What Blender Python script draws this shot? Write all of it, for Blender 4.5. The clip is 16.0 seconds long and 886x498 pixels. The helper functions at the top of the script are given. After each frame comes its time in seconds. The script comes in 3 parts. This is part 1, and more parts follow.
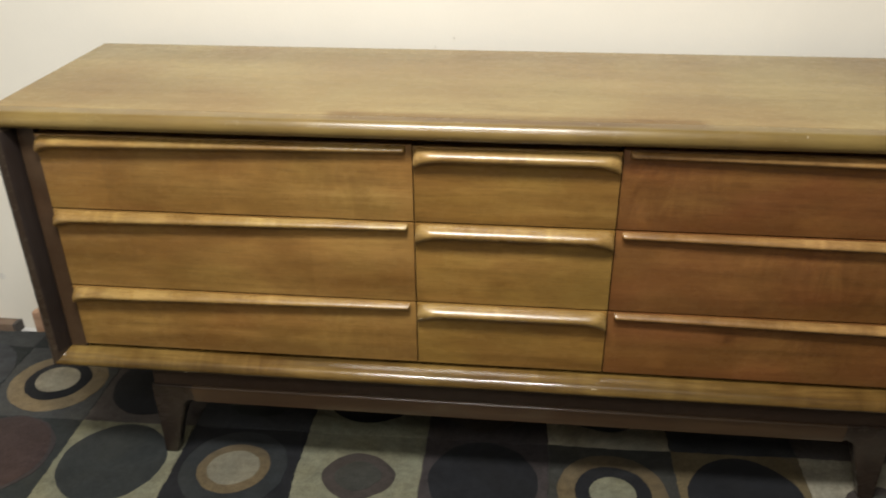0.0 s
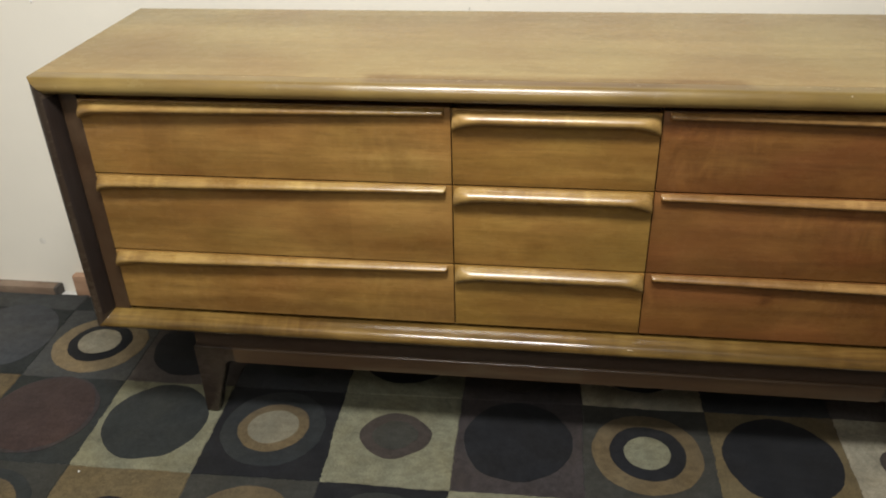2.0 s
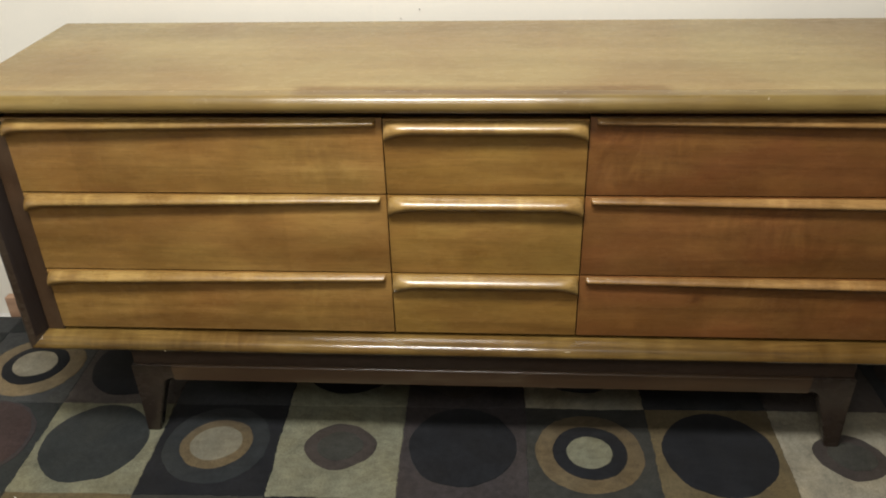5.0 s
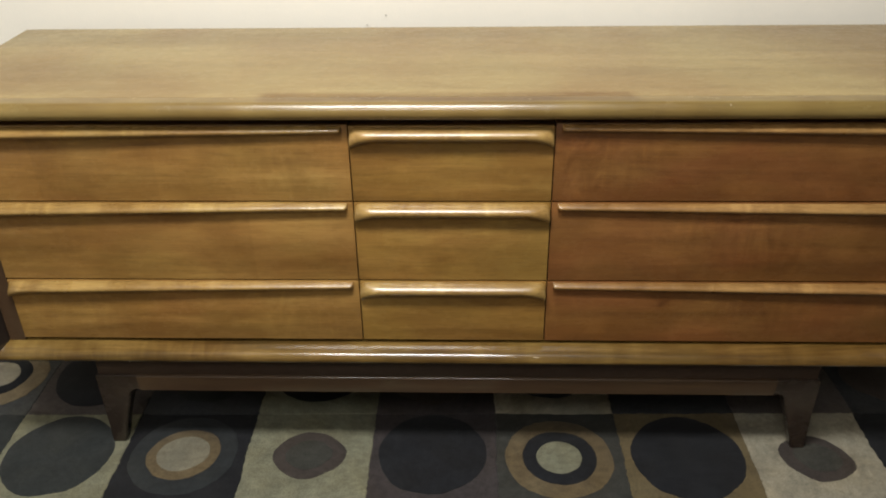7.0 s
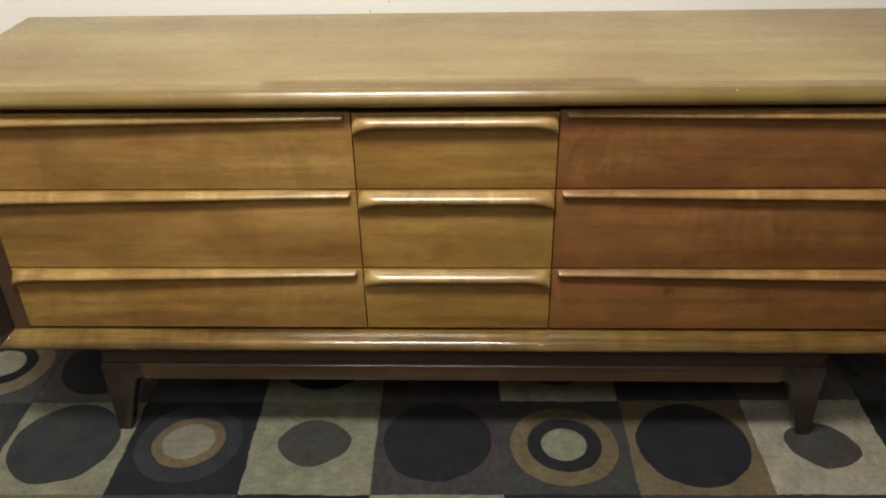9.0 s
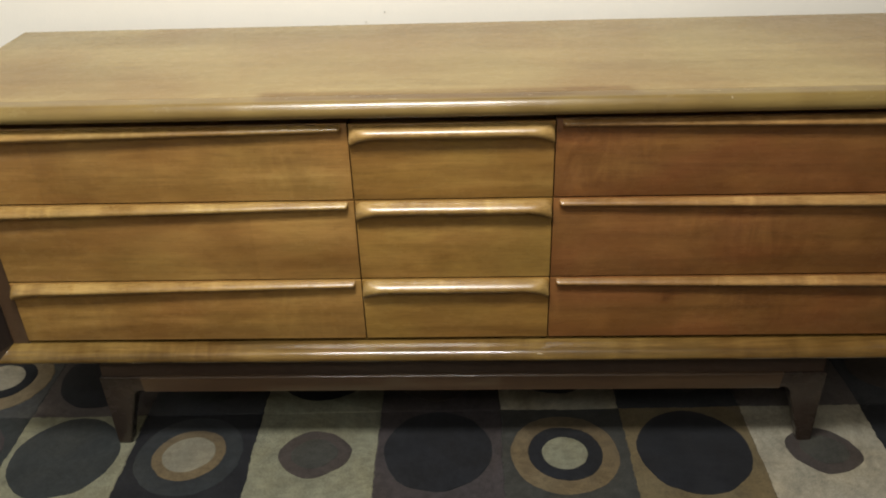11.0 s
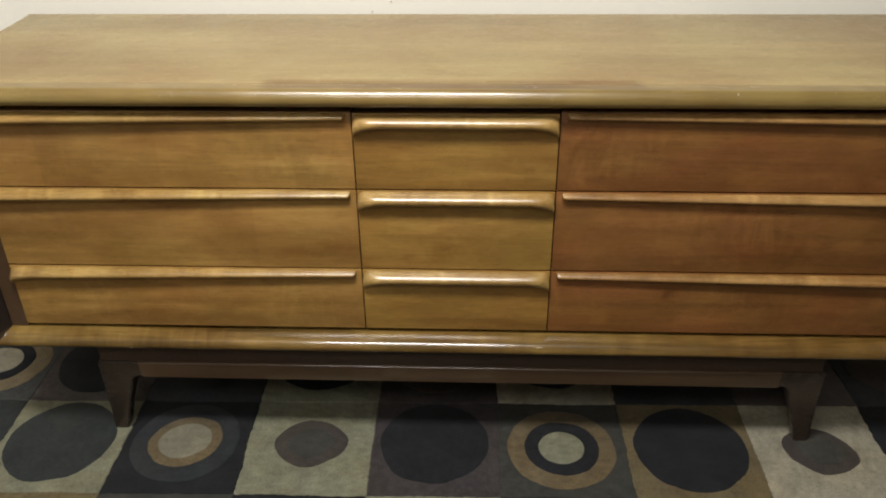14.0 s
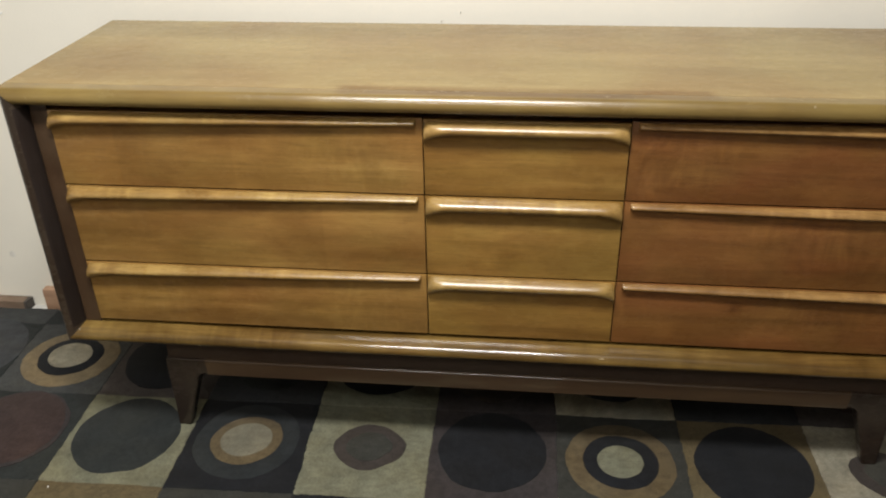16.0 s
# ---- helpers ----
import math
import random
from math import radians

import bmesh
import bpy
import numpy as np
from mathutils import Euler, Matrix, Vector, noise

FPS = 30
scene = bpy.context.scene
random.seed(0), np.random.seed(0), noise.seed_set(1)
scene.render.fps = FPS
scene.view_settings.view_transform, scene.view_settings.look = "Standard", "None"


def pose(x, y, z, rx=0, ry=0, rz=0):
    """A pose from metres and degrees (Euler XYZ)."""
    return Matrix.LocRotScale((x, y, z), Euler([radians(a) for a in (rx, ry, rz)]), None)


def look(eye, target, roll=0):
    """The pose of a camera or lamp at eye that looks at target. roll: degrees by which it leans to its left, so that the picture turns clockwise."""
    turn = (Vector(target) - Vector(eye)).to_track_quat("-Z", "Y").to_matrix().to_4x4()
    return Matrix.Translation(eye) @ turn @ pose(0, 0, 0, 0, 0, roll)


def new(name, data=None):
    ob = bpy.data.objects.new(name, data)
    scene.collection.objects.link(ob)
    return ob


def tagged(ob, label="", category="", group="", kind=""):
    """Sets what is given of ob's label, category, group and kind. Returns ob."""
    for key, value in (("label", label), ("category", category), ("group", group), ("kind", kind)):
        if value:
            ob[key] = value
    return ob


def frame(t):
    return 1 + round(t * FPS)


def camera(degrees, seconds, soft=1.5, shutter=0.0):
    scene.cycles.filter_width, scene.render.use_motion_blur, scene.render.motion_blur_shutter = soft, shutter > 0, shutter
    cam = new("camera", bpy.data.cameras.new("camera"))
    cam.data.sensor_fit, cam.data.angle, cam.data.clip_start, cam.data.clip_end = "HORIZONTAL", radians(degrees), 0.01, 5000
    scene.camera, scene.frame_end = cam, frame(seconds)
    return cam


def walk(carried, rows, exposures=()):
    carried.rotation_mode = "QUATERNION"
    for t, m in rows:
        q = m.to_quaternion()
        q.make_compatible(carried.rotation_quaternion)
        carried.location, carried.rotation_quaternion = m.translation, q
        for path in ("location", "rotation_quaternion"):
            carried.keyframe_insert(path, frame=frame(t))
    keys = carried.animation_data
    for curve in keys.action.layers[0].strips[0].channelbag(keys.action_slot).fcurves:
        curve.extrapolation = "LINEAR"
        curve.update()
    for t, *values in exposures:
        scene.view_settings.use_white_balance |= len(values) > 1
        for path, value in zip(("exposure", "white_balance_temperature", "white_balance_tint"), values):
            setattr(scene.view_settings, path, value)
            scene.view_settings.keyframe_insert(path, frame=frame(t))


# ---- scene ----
cam = camera(56.09, 16.0, soft=2.0, shutter=0.5)
PATH = [
    (0, (0.0217, -1.2447, 1.2382), (-0.1447, 0.2449, 0.4362), -0.57),
    (0.5, (0.0134, -1.2662, 1.2452), (-0.201, 0.2069, 0.4242), -1.41),
    (1, (0.008, -1.2655, 1.2359), (-0.1821, 0.1873, 0.3736), -0.86),
    (1.5, (0.0008, -1.2568, 1.2438), (-0.2095, 0.1838, 0.366), -1.50),
    (2, (-0.0049, -1.2581, 1.2415), (-0.2128, 0.1904, 0.3762), -1.67),
    (2.5, (0.0035, -1.2606, 1.2446), (-0.2019, 0.1933, 0.3878), -1.93),
    (3, (0.0112, -1.2654, 1.2465), (-0.185, 0.1944, 0.3977), -2.19),
    (3.5, (0.0165, -1.2692, 1.2478), (-0.1573, 0.1925, 0.3973), -2.06),
    (3.7, (0.0169, -1.269, 1.2478), (-0.1384, 0.1933, 0.3947), -2.31),
    (5.8, (0.026, -1.2591, 1.2489), (-0.0745, 0.2059, 0.3924), -1.23),
    (6, (0.0268, -1.2591, 1.2489), (-0.0724, 0.2059, 0.3924), -1.17),
    (6.5, (0.0341, -1.2588, 1.2494), (-0.0351, 0.207, 0.3912), -0.86),
    (7, (0.0335, -1.2574, 1.2501), (-0.0222, 0.2144, 0.4012), -0.93),
    (7.5, (0.0369, -1.2495, 1.2499), (-0.0391, 0.2152, 0.3903), -1.32),
    (8, (0.0377, -1.2493, 1.2446), (-0.0461, 0.2079, 0.3729), -0.98),
    (8.5, (0.0264, -1.2537, 1.2497), (-0.0663, 0.1993, 0.3721), -1.29),
    (9, (0.0349, -1.2512, 1.2492), (-0.0309, 0.2062, 0.3764), -1.32),
    (11.5, (0.0382, -1.2494, 1.254), (-0.0205, 0.2196, 0.4006), -2.24),
    (12, (0.0423, -1.2437, 1.2571), (0.0155, 0.2286, 0.4077), -1.62),
    (12.5, (0.0404, -1.2424, 1.2549), (0.0102, 0.2235, 0.3946), -1.05),
    (13, (0.0421, -1.2497, 1.2465), (-0.0032, 0.2163, 0.387), -0.87),
    (13.5, (0.0411, -1.2483, 1.2463), (-0.0095, 0.2152, 0.3828), -0.85),
    (14, (0.0356, -1.2504, 1.2454), (-0.0296, 0.21, 0.3777), -0.66),
    (14.5, (0.0254, -1.2429, 1.2437), (-0.0881, 0.2136, 0.3744), -0.82),
    (15, (-0.0095, -1.2273, 1.2396), (-0.21, 0.2224, 0.3746), -0.85),
    (15.5, (-0.0061, -1.2438, 1.2439), (-0.2015, 0.2066, 0.3789), -0.88),
    (16, (0.0042, -1.2673, 1.2376), (-0.1586, 0.2015, 0.3973), -1.00),
]
walk(cam, [(t, look(eye, target, roll)) for t, eye, target, roll in PATH], exposures=[(0, 0.0), (16, 0.0)])

# ---- light: a ceiling lamp in front of the dresser, an unseen fill lamp added further back ----
world = bpy.data.worlds.new("world")
scene.world = world
world.use_nodes = True
world.node_tree.nodes["Background"].inputs["Color"].default_value = (0.9, 0.95, 1.0, 1)
world.node_tree.nodes["Background"].inputs["Strength"].default_value = 0.05

for place, size, watts in (((-0.24, -0.88, 2.40), (0.84, 0.34), 76), ((-0.30, -2.05, 2.40), (1.1, 0.6), 30)):
    lamp = bpy.data.lights.new("ceiling_and_fill_lamp", "AREA")
    lamp.shape, lamp.size, lamp.size_y = "RECTANGLE", *size
    lamp.energy, lamp.color = watts, (1.0, 0.98, 0.94)
    new("ceiling_and_fill_lamp", lamp).matrix_world = pose(*place)


# ---- materials ----
def nodes_of(name):
    mat = bpy.data.materials.new(name)
    mat.use_nodes = True
    tree = mat.node_tree
    return mat, tree.nodes, tree.links, tree.nodes["Principled BSDF"]


def ramp(nodes, stops):
    node = nodes.new("ShaderNodeValToRGB")
    els = node.color_ramp.elements
    while len(els) < len(stops):
        els.new(0.5)
    for el, (at, col) in zip(els, stops):
        el.position, el.color = at, (*col, 1)
    return node


def noise_tex(nodes, links, vector, scale, detail=4.0, rough=0.55, distortion=0.0):
    node = nodes.new("ShaderNodeTexNoise")
    node.inputs["Scale"].default_value = scale
    node.inputs["Detail"].default_value = detail
    node.inputs["Roughness"].default_value = rough
    node.inputs["Distortion"].default_value = distortion
    links.new(vector, node.inputs["Vector"])
    return node.outputs["Fac"]


def mixed(nodes, links, mode, factor, a, b):
    node = nodes.new("ShaderNodeMix")
    node.data_type, node.blend_type = "RGBA", mode
    for value, socket in ((factor, node.inputs[0]), (a, node.inputs[6]), (b, node.inputs[7])):
        if isinstance(value, (int, float)):
            socket.default_value = value
        elif isinstance(value, tuple):
            socket.default_value = (*value, 1)
        else:
            links.new(value, socket)
    return node.outputs[2]


def scaled(nodes, links, vector, scale):
    node = nodes.new("ShaderNodeMapping")
    node.inputs["Scale"].default_value = scale
    links.new(vector, node.inputs["Vector"])
    return node.outputs["Vector"]


def shifted_coords(nodes, links):
    """Object coordinates, moved by a chance amount for each object."""
    coord = nodes.new("ShaderNodeTexCoord")
    info = nodes.new("ShaderNodeObjectInfo")
    move = nodes.new("ShaderNodeVectorMath")
    move.operation = "SCALE"
    move.inputs[0].default_value = (7.3, 3.1, 5.7)
    links.new(info.outputs["Random"], move.inputs["Scale"])
    add = nodes.new("ShaderNodeVectorMath")
    links.new(coord.outputs["Object"], add.inputs[0])
    links.new(move.outputs["Vector"], add.inputs[1])
    return add.outputs["Vector"]


def bumped(nodes, links, bsdf, height, strength, distance):
    node = nodes.new("ShaderNodeBump")
    node.inputs["Strength"].default_value = strength
    node.inputs["Distance"].default_value = distance
    links.new(height, node.inputs["Height"])
    links.new(node.outputs["Normal"], bsdf.inputs["Normal"])


def veneer_leaves(nodes, links, coords, colour, width):
    """Sheets of veneer side by side along x, each of a slightly different tone."""
    split = nodes.new("ShaderNodeSeparateXYZ")
    links.new(coords, split.inputs[0])
    step = nodes.new("ShaderNodeMath")
    step.operation = "DIVIDE"
    links.new(split.outputs["X"], step.inputs[0])
    step.inputs[1].default_value = width
    whole = nodes.new("ShaderNodeMath")
    whole.operation = "FLOOR"
    links.new(step.outputs[0], whole.inputs[0])
    chance = nodes.new("ShaderNodeTexWhiteNoise")
    chance.noise_dimensions = "1D"
    links.new(whole.outputs[0], chance.inputs["W"])
    tone = ramp(nodes, [(0.0, (0.84, 0.82, 0.80)), (0.5, (1, 1, 1)), (1.0, (1.13, 1.15, 1.18))])
    links.new(chance.outputs["Value"], tone.inputs["Fac"])
    return mixed(nodes, links, "MULTIPLY", 0.42, colour, tone.outputs["Color"])


def wood(name, dark, mid, light, rough=0.3, grain=(1.3, 22, 22), figure=(5, 2.2, 2.2), pore=0.25, coat=0.3, wide=0.3, curl=0.7, gloss=0.2, streaks=0.2, knots=0.0, spec=0.5, ripple=0.0, leaves=0.0, aged=0.0):
    """Lacquered wood with its grain along the first axis of `grain`; wide: the softness of its bands, curl: the strength of its cross figure, aged: how far the lacquer's hue drifts."""
    mat, nodes, links, bsdf = nodes_of(name)
    coords = shifted_coords(nodes, links)
    bands = noise_tex(nodes, links, scaled(nodes, links, coords, grain), 1.0, 5, 0.6, 0.6)
    base = ramp(nodes, [(0.5 - wide, dark), (0.5, mid), (0.5 + wide, light)])
    links.new(bands, base.inputs["Fac"])
    flame = noise_tex(nodes, links, scaled(nodes, links, coords, figure), 1.0, 3, 0.55, 0.5)
    flame_ramp = ramp(nodes, [(0.30, (0.80, 0.75, 0.69)), (0.48, (0.93, 0.92, 0.90)), (0.68, (1.22, 1.25, 1.26))])
    links.new(flame, flame_ramp.inputs["Fac"])
    colour = mixed(nodes, links, "MULTIPLY", curl, base.outputs["Color"], flame_ramp.outputs["Color"])
    blotch = noise_tex(nodes, links, scaled(nodes, links, coords, (3.4, 3.4, 9.0)), 1.0, 4, 0.55)
    blotch_ramp = ramp(nodes, [(0.36, (0.84, 0.72, 0.60)), (0.64, (1.08, 1.13, 1.10))])
    links.new(blotch, blotch_ramp.inputs["Fac"])
    colour = mixed(nodes, links, "MULTIPLY", 0.6, colour, blotch_ramp.outputs["Color"])
    streak = noise_tex(nodes, links, scaled(nodes, links, coords, tuple(g * 4 if g > 10 else g * 7 for g in grain)), 1.0, 4, 0.65, 1.2)
    streak_ramp = ramp(nodes, [(0.30, (0.45, 0.38, 0.32)), (0.42, (1, 1, 1))])
    links.new(streak, streak_ramp.inputs["Fac"])
    colour = mixed(nodes, links, "MULTIPLY", streaks, colour, streak_ramp.outputs["Color"])
    fine = noise_tex(nodes, links, scaled(nodes, links, coords, tuple(g * 13 if g > 10 else g * 14 for g in grain)), 1.0, 3, 0.7)
    fine_ramp = ramp(nodes, [(0.34, (0.5, 0.44, 0.38)), (0.52, (1, 1, 1))])
    links.new(fine, fine_ramp.inputs["Fac"])
    colour = mixed(nodes, links, "MULTIPLY", pore, colour, fine_ramp.outputs["Color"])
    if aged:
        tone = ramp(nodes, [(0.38, (1.06, 0.92, 1.0)), (0.5, (1, 1, 1)), (0.62, (0.96, 1.06, 0.92))])
        links.new(noise_tex(nodes, links, scaled(nodes, links, coords, (4.0, 4.0, 10.0)), 1.0, 3, 0.5, 0.4), tone.inputs["Fac"])
        colour = mixed(nodes, links, "MULTIPLY", aged, colour, tone.outputs["Color"])
    if leaves:
        colour = veneer_leaves(nodes, links, coords, colour, leaves)
    if ripple:
        bars = noise_tex(nodes, links, scaled(nodes, links, coords, (24, 5, 7)), 1.0, 3, 0.55, 2.6)
        bars_ramp = ramp(nodes, [(0.40, (0.84, 0.80, 0.76)), (0.54, (1, 1, 1)), (0.72, (1.30, 1.34, 1.36))])
        links.new(bars, bars_ramp.inputs["Fac"])
        spread = noise_tex(nodes, links, scaled(nodes, links, coords, (4.5, 1, 7)), 1.0, 3, 0.5)
        spread_ramp = ramp(nodes, [(0.42, (0, 0, 0)), (0.64, (ripple,) * 3)])
        links.new(spread, spread_ramp.inputs["Fac"])
        colour = mixed(nodes, links, "MULTIPLY", spread_ramp.outputs["Color"], colour, bars_ramp.outputs["Color"])
    if knots:
        cells = nodes.new("ShaderNodeTexVoronoi")
        cells.inputs["Scale"].default_value = 1.0
        cells.inputs["Randomness"].default_value = 1.0
        warp = nodes.new("ShaderNodeVectorMath")
        warp_noise = nodes.new("ShaderNodeTexNoise")
        warp_noise.inputs["Scale"].default_value = 26.0
        links.new(coords, warp_noise.inputs["Vector"])
        warp.operation = "MULTIPLY_ADD"
        warp.inputs[1].default_value = (0.35, 0.0, 0.35)
        links.new(warp_noise.outputs["Color"], warp.inputs[0])
        links.new(scaled(nodes, links, coords, (5.5, 0.0, 11.0)), warp.inputs[2])
        links.new(warp.outputs["Vector"], cells.inputs["Vector"])
        knot_ramp = ramp(nodes, [(0.02, (0.5, 0.42, 0.36)), (0.09, (0.86, 0.82, 0.76)), (0.20, (1, 1, 1))])
        links.new(cells.outputs["Distance"], knot_ramp.inputs["Fac"])
        colour = mixed(nodes, links, "MULTIPLY", knots, colour, knot_ramp.outputs["Color"])
    links.new(colour, bsdf.inputs["Base Color"])
    bsdf.inputs["Specular IOR Level"].default_value = spec
    wear = noise_tex(nodes, links, coords, 14, 4, 0.6)
    wear_ramp = ramp(nodes, [(0.3, (rough - 0.05,) * 3), (0.7, (rough + 0.08,) * 3)])
    links.new(wear, wear_ramp.inputs["Fac"])
    links.new(wear_ramp.outputs["Color"], bsdf.inputs["Roughness"])
    bsdf.inputs["Coat Weight"].default_value = coat
    film = ramp(nodes, [(0.32, (gloss * 0.7,) * 3), (0.7, (gloss * 1.9,) * 3)])
    links.new(noise_tex(nodes, links, scaled(nodes, links, coords, (30, 45, 45)), 1.0, 4, 0.65), film.inputs["Fac"])
    links.new(film.outputs["Color"], bsdf.inputs["Coat Roughness"])
    bumped(nodes, links, bsdf, fine, 0.05, 0.0006)
    return mat


def marked(mat):
    """A longish, patchy darker band in the colour, along the middle of the front edge."""
    nodes, links = mat.node_tree.nodes, mat.node_tree.links
    bsdf = nodes["Principled BSDF"]
    colour = bsdf.inputs["Base Color"].links[0].from_socket
    coord = nodes.new("ShaderNodeTexCoord")
    split = nodes.new("ShaderNodeSeparateXYZ")
    links.new(coord.outputs["Object"], split.inputs[0])

    def inside(socket, centre, half, soft):
        sub = nodes.new("ShaderNodeMath")
        sub.operation = "SUBTRACT"
        links.new(socket, sub.inputs[0])
        sub.inputs[1].default_value = centre
        size = nodes.new("ShaderNodeMath")
        size.operation = "ABSOLUTE"
        links.new(sub.outputs[0], size.inputs[0])
        cut = nodes.new("ShaderNodeMapRange")
        links.new(size.outputs[0], cut.inputs["Value"])
        cut.inputs["From Min"].default_value = half - soft
        cut.inputs["From Max"].default_value = half + soft
        cut.inputs["To Min"].default_value = 1.0
        cut.inputs["To Max"].default_value = 0.0
        return cut.outputs["Result"]

    both = nodes.new("ShaderNodeMath")
    both.operation = "MULTIPLY"
    links.new(inside(split.outputs["X"], -0.006, 0.306, 0.009), both.inputs[0])
    links.new(inside(split.outputs["Y"], 0.035, 0.021, 0.007), both.inputs[1])
    patchy = ramp(nodes, [(0.32, (0.5, 0.5, 0.5)), (0.62, (1, 1, 1))])
    links.new(noise_tex(nodes, links, scaled(nodes, links, coord.outputs["Object"], (5.0, 60, 1)), 1.0, 4, 0.6), patchy.inputs["Fac"])
    dense = nodes.new("ShaderNodeMath")
    dense.operation = "MULTIPLY"
    links.new(both.outputs[0], dense.inputs[0])
    links.new(patchy.outputs["Color"], dense.inputs[1])
    darkened = mixed(nodes, links, "MULTIPLY", dense.outputs[0], colour, (0.64, 0.52, 0.37))
    links.new(darkened, bsdf.inputs["Base Color"])
    return mat


def pile(name, colour, vary=0.25):
    """Cut wool pile: mottled, matt, with fine tufts."""
    mat, nodes, links, bsdf = nodes_of(name)
    coord = nodes.new("ShaderNodeTexCoord").outputs["Object"]
    tuft = noise_tex(nodes, links, coord, 420, 2, 0.7)
    worn = noise_tex(nodes, links, coord, 17, 5, 0.68)
    low = tuple(c * (1 - vary) for c in colour)
    high = tuple(min(c * (1 + vary), 1) for c in colour)
    base = ramp(nodes, [(0.3, low), (0.7, high)])
    links.new(worn, base.inputs["Fac"])
    dots = ramp(nodes, [(0.3, (0.6, 0.6, 0.6)), (0.65, (1.1, 1.1, 1.1))])
    links.new(tuft, dots.inputs["Fac"])
    colour_out = mixed(nodes, links, "MULTIPLY", 0.8, base.outputs["Color"], dots.outputs["Color"])
    fade = ramp(nodes, [(0.34, (1.07, 1.03, 0.94)), (0.5, (1, 1, 1)), (0.66, (0.95, 0.99, 1.03))])
    links.new(noise_tex(nodes, links, coord, 8, 4, 0.6), fade.inputs["Fac"])
    colour_out = mixed(nodes, links, "MULTIPLY", 0.8, colour_out, fade.outputs["Color"])
    lint_marks = ramp(nodes, [(0.36, (0.82, 0.82, 0.82)), (0.5, (1, 1, 1)), (0.70, (1.2, 1.2, 1.2))])
    links.new(noise_tex(nodes, links, coord, 70, 3, 0.65), lint_marks.inputs["Fac"])
    colour_out = mixed(nodes, links, "MULTIPLY", 0.6, colour_out, lint_marks.outputs["Color"])
    links.new(colour_out, bsdf.inputs["Base Color"])
    bsdf.inputs["Roughness"].default_value = 0.95
    bsdf.inputs["Specular IOR Level"].default_value = 0.1
    bsdf.inputs["Sheen Weight"].default_value = 0.05
    bumped(nodes, links, bsdf, tuft, 0.35, 0.002)
    return mat


def paint(name, colour, rough=0.75):
    """Old wall paint over plaster: faint patches and roller texture."""
    mat, nodes, links, bsdf = nodes_of(name)
    coord = nodes.new("ShaderNodeTexCoord").outputs["Object"]
    patch = noise_tex(nodes, links, coord, 2.2, 5, 0.6)
    base = ramp(nodes, [(0.3, tuple(c * 0.93 for c in colour)), (0.7, colour)])
    links.new(patch, base.inputs["Fac"])
    links.new(base.outputs["Color"], bsdf.inputs["Base Color"])
    bsdf.inputs["Roughness"].default_value = rough
    roller = noise_tex(nodes, links, coord, 160, 3, 0.6)
    bumped(nodes, links, bsdf, roller, 0.15, 0.002)
    return mat


def plain(name, colour, rough=0.7):
    mat, nodes, links, bsdf = nodes_of(name)
    coord = nodes.new("ShaderNodeTexCoord").outputs["Object"]
    patch = noise_tex(nodes, links, coord, 40, 4, 0.6)
    base = ramp(nodes, [(0.3, tuple(c * 0.75 for c in colour)), (0.7, colour)])
    links.new(patch, base.inputs["Fac"])
    links.new(base.outputs["Color"], bsdf.inputs["Base Color"])
    bsdf.inputs["Roughness"].default_value = rough
    return mat


M_TOP = marked(wood("top_walnut", (0.188, 0.1333, 0.0553), (0.2376, 0.1719, 0.0738), (0.2854, 0.2105, 0.0954), rough=0.36, grain=(0.9, 14, 14), figure=(2.2, 5, 5), wide=0.32, curl=0.45))
M_LIP = marked(wood("lip_walnut", (0.1226, 0.0826, 0.0251), (0.1682, 0.1156, 0.0376), (0.2236, 0.1568, 0.0553), rough=0.4, grain=(1.2, 20, 20), figure=(6, 4, 4), coat=0.6, spec=0.22, gloss=0.16))
M_CASE = wood("case_walnut", (0.0506, 0.0287, 0.0077), (0.1102, 0.0644, 0.0169), (0.192, 0.1178, 0.0345), rough=0.36, grain=(1.8, 24, 24), figure=(12, 6, 6), coat=1.0, spec=0.15, gloss=0.10, wide=0.17, curl=1.0, streaks=0.25, knots=0.6, pore=0.4, ripple=0.7)
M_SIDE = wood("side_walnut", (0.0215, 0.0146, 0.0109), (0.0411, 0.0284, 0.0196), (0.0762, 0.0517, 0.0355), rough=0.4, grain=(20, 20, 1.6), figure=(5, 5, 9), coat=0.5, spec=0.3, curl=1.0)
M_LINER = wood("liner_dark", (0.0136, 0.0102, 0.0095), (0.0221, 0.0161, 0.0142), (0.034, 0.0238, 0.0209), rough=0.5, grain=(20, 20, 1.6), coat=0.0, spec=0.2)
M_STILE = wood("stile_walnut", (0.0393, 0.0227, 0.0127), (0.0589, 0.0344, 0.0192), (0.0898, 0.052, 0.0286), rough=0.4, grain=(20, 20, 1.6), figure=(4, 4, 9), coat=0.1, spec=0.3, curl=1.0)
M_FRONT = wood("drawer_amber", (0.1481, 0.0795, 0.0207), (0.2468, 0.1361, 0.0372), (0.3406, 0.1986, 0.0608), rough=0.34, grain=(1.5, 20, 26), figure=(6, 3, 15), pore=0.36, wide=0.34, curl=0.8, streaks=0.10, knots=0.8, spec=0.4, ripple=0.35, leaves=0.21, aged=0.25)
M_FRONT_MID = wood("drawer_brown", (0.1442, 0.0793, 0.019), (0.2358, 0.1326, 0.0324), (0.3263, 0.1924, 0.0535), rough=0.34, grain=(1.7, 20, 28), figure=(6, 3, 15), pore=0.38, wide=0.34, curl=0.8, streaks=0.10, knots=0.85, spec=0.4, ripple=0.15, aged=0.22)
